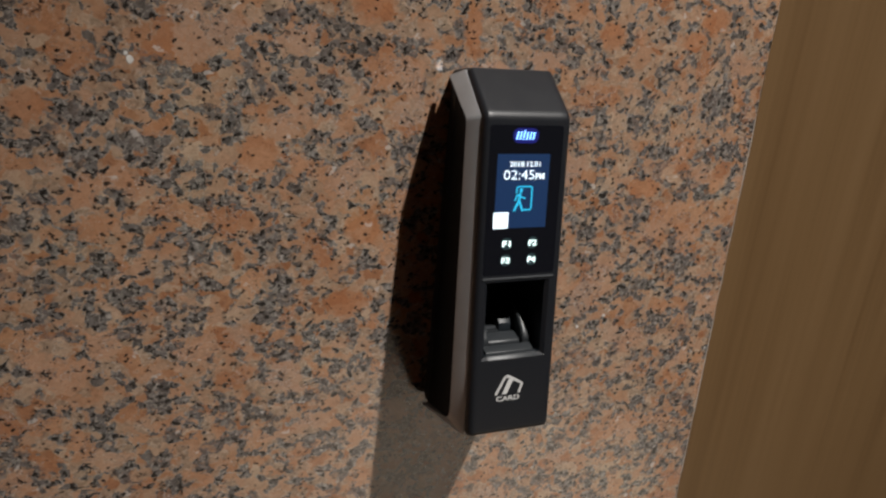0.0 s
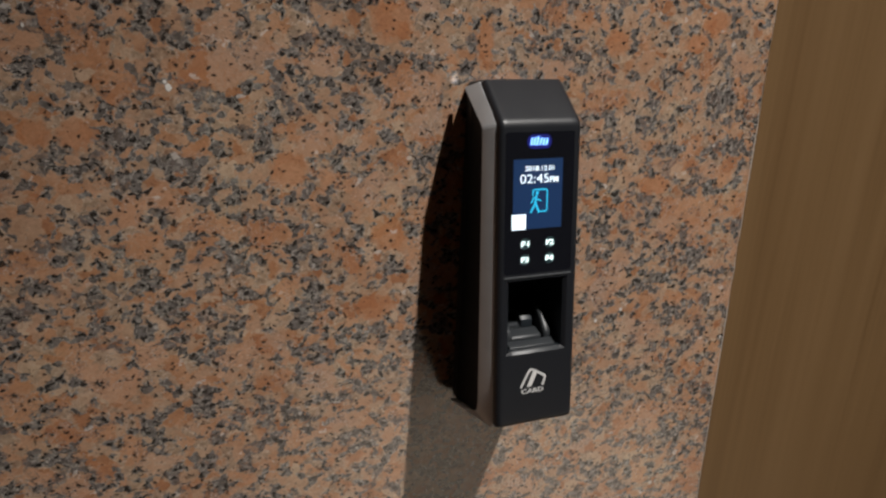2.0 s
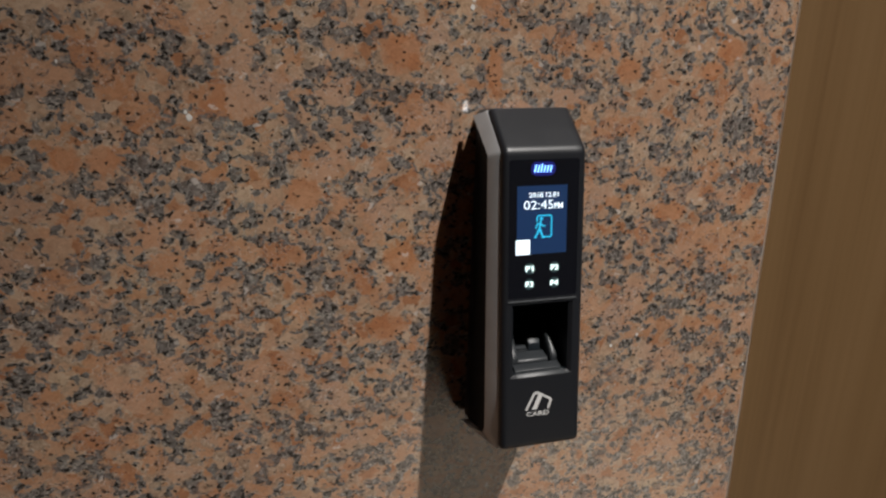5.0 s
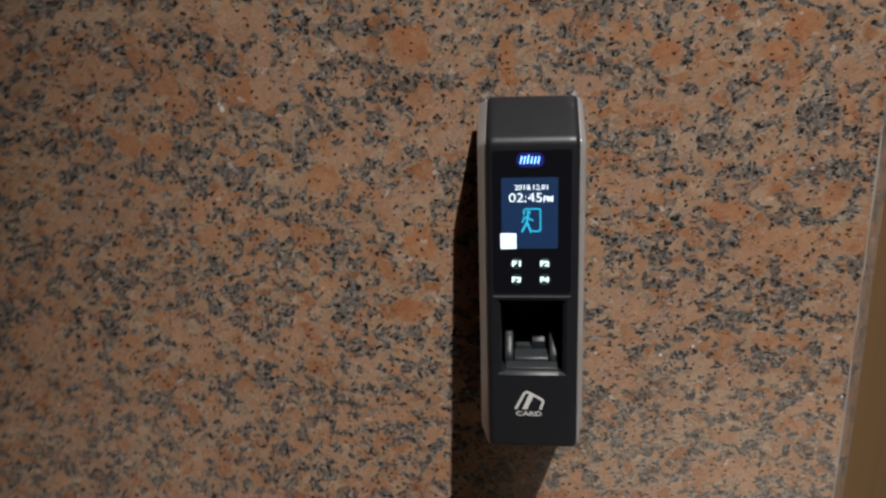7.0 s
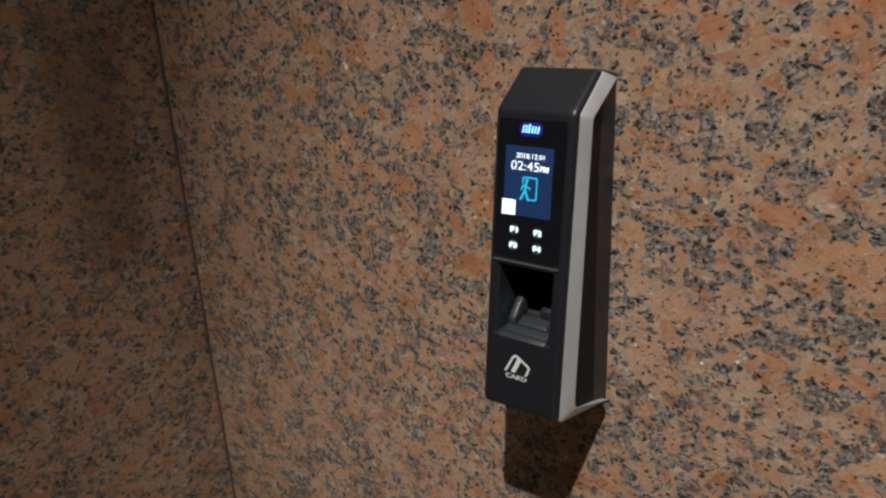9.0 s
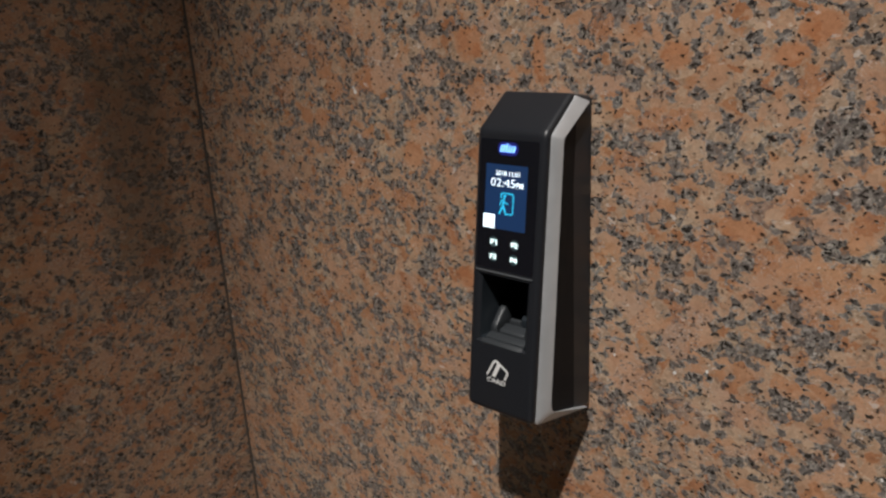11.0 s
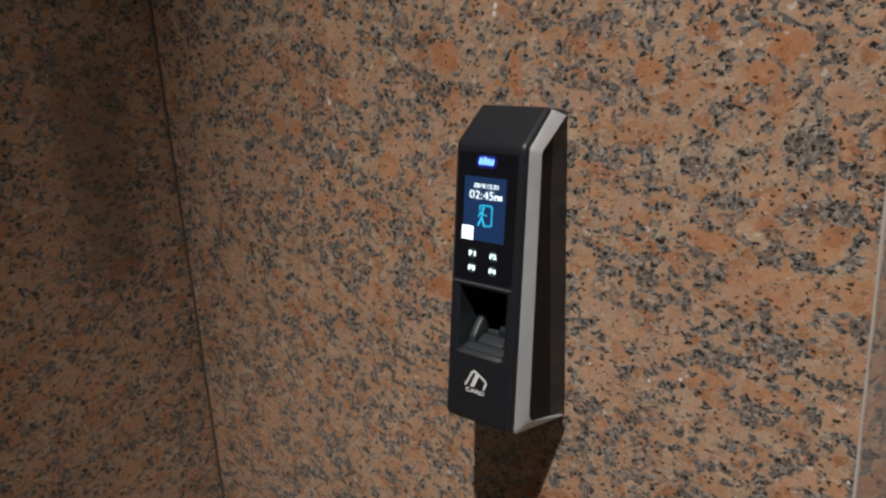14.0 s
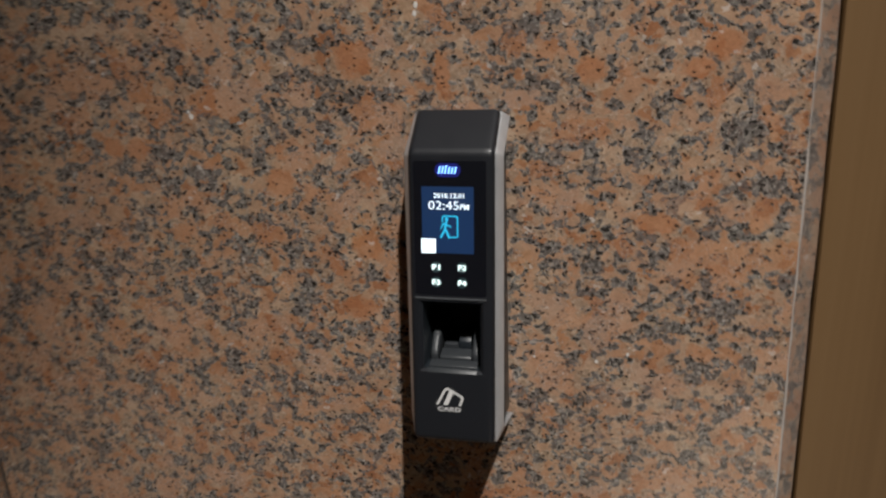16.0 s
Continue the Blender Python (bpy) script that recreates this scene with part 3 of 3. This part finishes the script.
part("lip", rest(-0.0150, 0.0150, [(0.0638, 1.2360), (0.0643, 1.2368), (0.0618, 1.2388), (0.0612, 1.2388), (0.0612, 1.2360)], 0.0006), GREY, reader, "grey front lip of the finger rest")
part("step_plate", rest(-0.0142, 0.0142, [(0.0599, 1.2358), (0.0597, 1.2390), (0.0546, 1.2408), (0.0540, 1.2358)]), GREY, reader, "grey step of the finger rest")
part("ledge", rest(-0.0094, 0.0094, [(0.0520, 1.2358), (0.0520, 1.2404), (0.0511, 1.2414), (0.0446, 1.2434), (0.0442, 1.2358)]), GREY, reader, "grey finger ledge")
part("sensor_window", rest(-0.0090, 0.0090, [(0.0428, 1.2360), (0.0428, 1.2428), (0.0300, 1.2464), (0.0300, 1.2360)]), SENSOR, reader, "dark glass fingerprint window")
part("sensor_cheek", rest(0.0006, 0.0078, [(0.0430, 1.2420), (0.0426, 1.2470), (0.0380, 1.2512), (0.0310, 1.2520), (0.0310, 1.2420)], 0.0004), WELL, reader, "charcoal block beside the fingerprint window")
part("sensor_bar", rest(-0.0084, -0.0006, [(0.0424, 1.2420), (0.0424, 1.2446), (0.0404, 1.2453), (0.0404, 1.2420)], 0.0002), GREY, reader)
for s in (-1, 1):
    fin = fillet([(0.0540, 1.2362), (0.0538, 1.2440), (0.0450, 1.2530), (0.0360, 1.2570)], (0.006, 0.006), 6)
    fin = [(p.x, p.y) for p in fin] + [(0.0360, 1.2362)]
    part("finger_guide", rest(s * 0.0100, s * 0.0148, fin, 0.0014), GREY, reader, "curved side guide of the finger rest", smooth=0.9)

# printed card symbol
card = band([(-0.0088, 1.2172), (-0.0041, 1.2262), (-0.0029, 1.2270), (-0.0016, 1.2268), (0.0058, 1.2226), (0.0064, 1.2215), (0.0048, 1.2172)], 0.0013)
card += [[(-0.0052, 1.2170), (-0.0024, 1.2170), (0.0010, 1.2245), (-0.0014, 1.2259)]]
part("card_symbol", plates(card, 0.0, 0.00008), PRINT, reader, "light grey printed card symbol", smooth=0)
lettering("card_word", "CARD", -0.0016, 1.2131, 0.0140, 0.0027, 0.00006, PRINT, reader, "light grey printed letters", bold=0.02)

# crystal faces in the granite, their glints painted as white colour
for x, z, size in ((-0.1816, 1.3768, 0.0034), (-0.1832, 1.3795, 0.0018), (-0.0279, 1.4353, 0.0026), (-0.0270, 1.4400, 0.0032), (0.1010, 1.2232, 0.0020),
                   (0.0416, 1.2180, 0.0018), (0.1940, 1.1893, 0.0018), (0.0815, 1.2170, 0.0022), (-0.2410, 1.4050, 0.0016), (-0.4055, 1.1385, 0.0022)):
    bm = bmesh.new()
    ring = [(size * (0.35 + 0.3 * random.random()) * math.cos(a), size * (0.5 + 0.4 * random.random()) * math.sin(a)) for a in (math.tau * i / 7 for i in range(7))]
    low = [bm.verts.new((x + u, 0.0002, z + v)) for u, v in ring]
    top = [bm.verts.new((x + 0.8 * u, -0.00012 - 0.0002 * random.random(), z + 0.8 * v)) for u, v in ring]
    bm.faces.new(top)
    for i in range(7):
        j = (i + 1) % 7
        bm.faces.new((low[i], low[j], top[j], top[i]))
    part("crystal", bm, CRYSTAL, north, smooth=0)
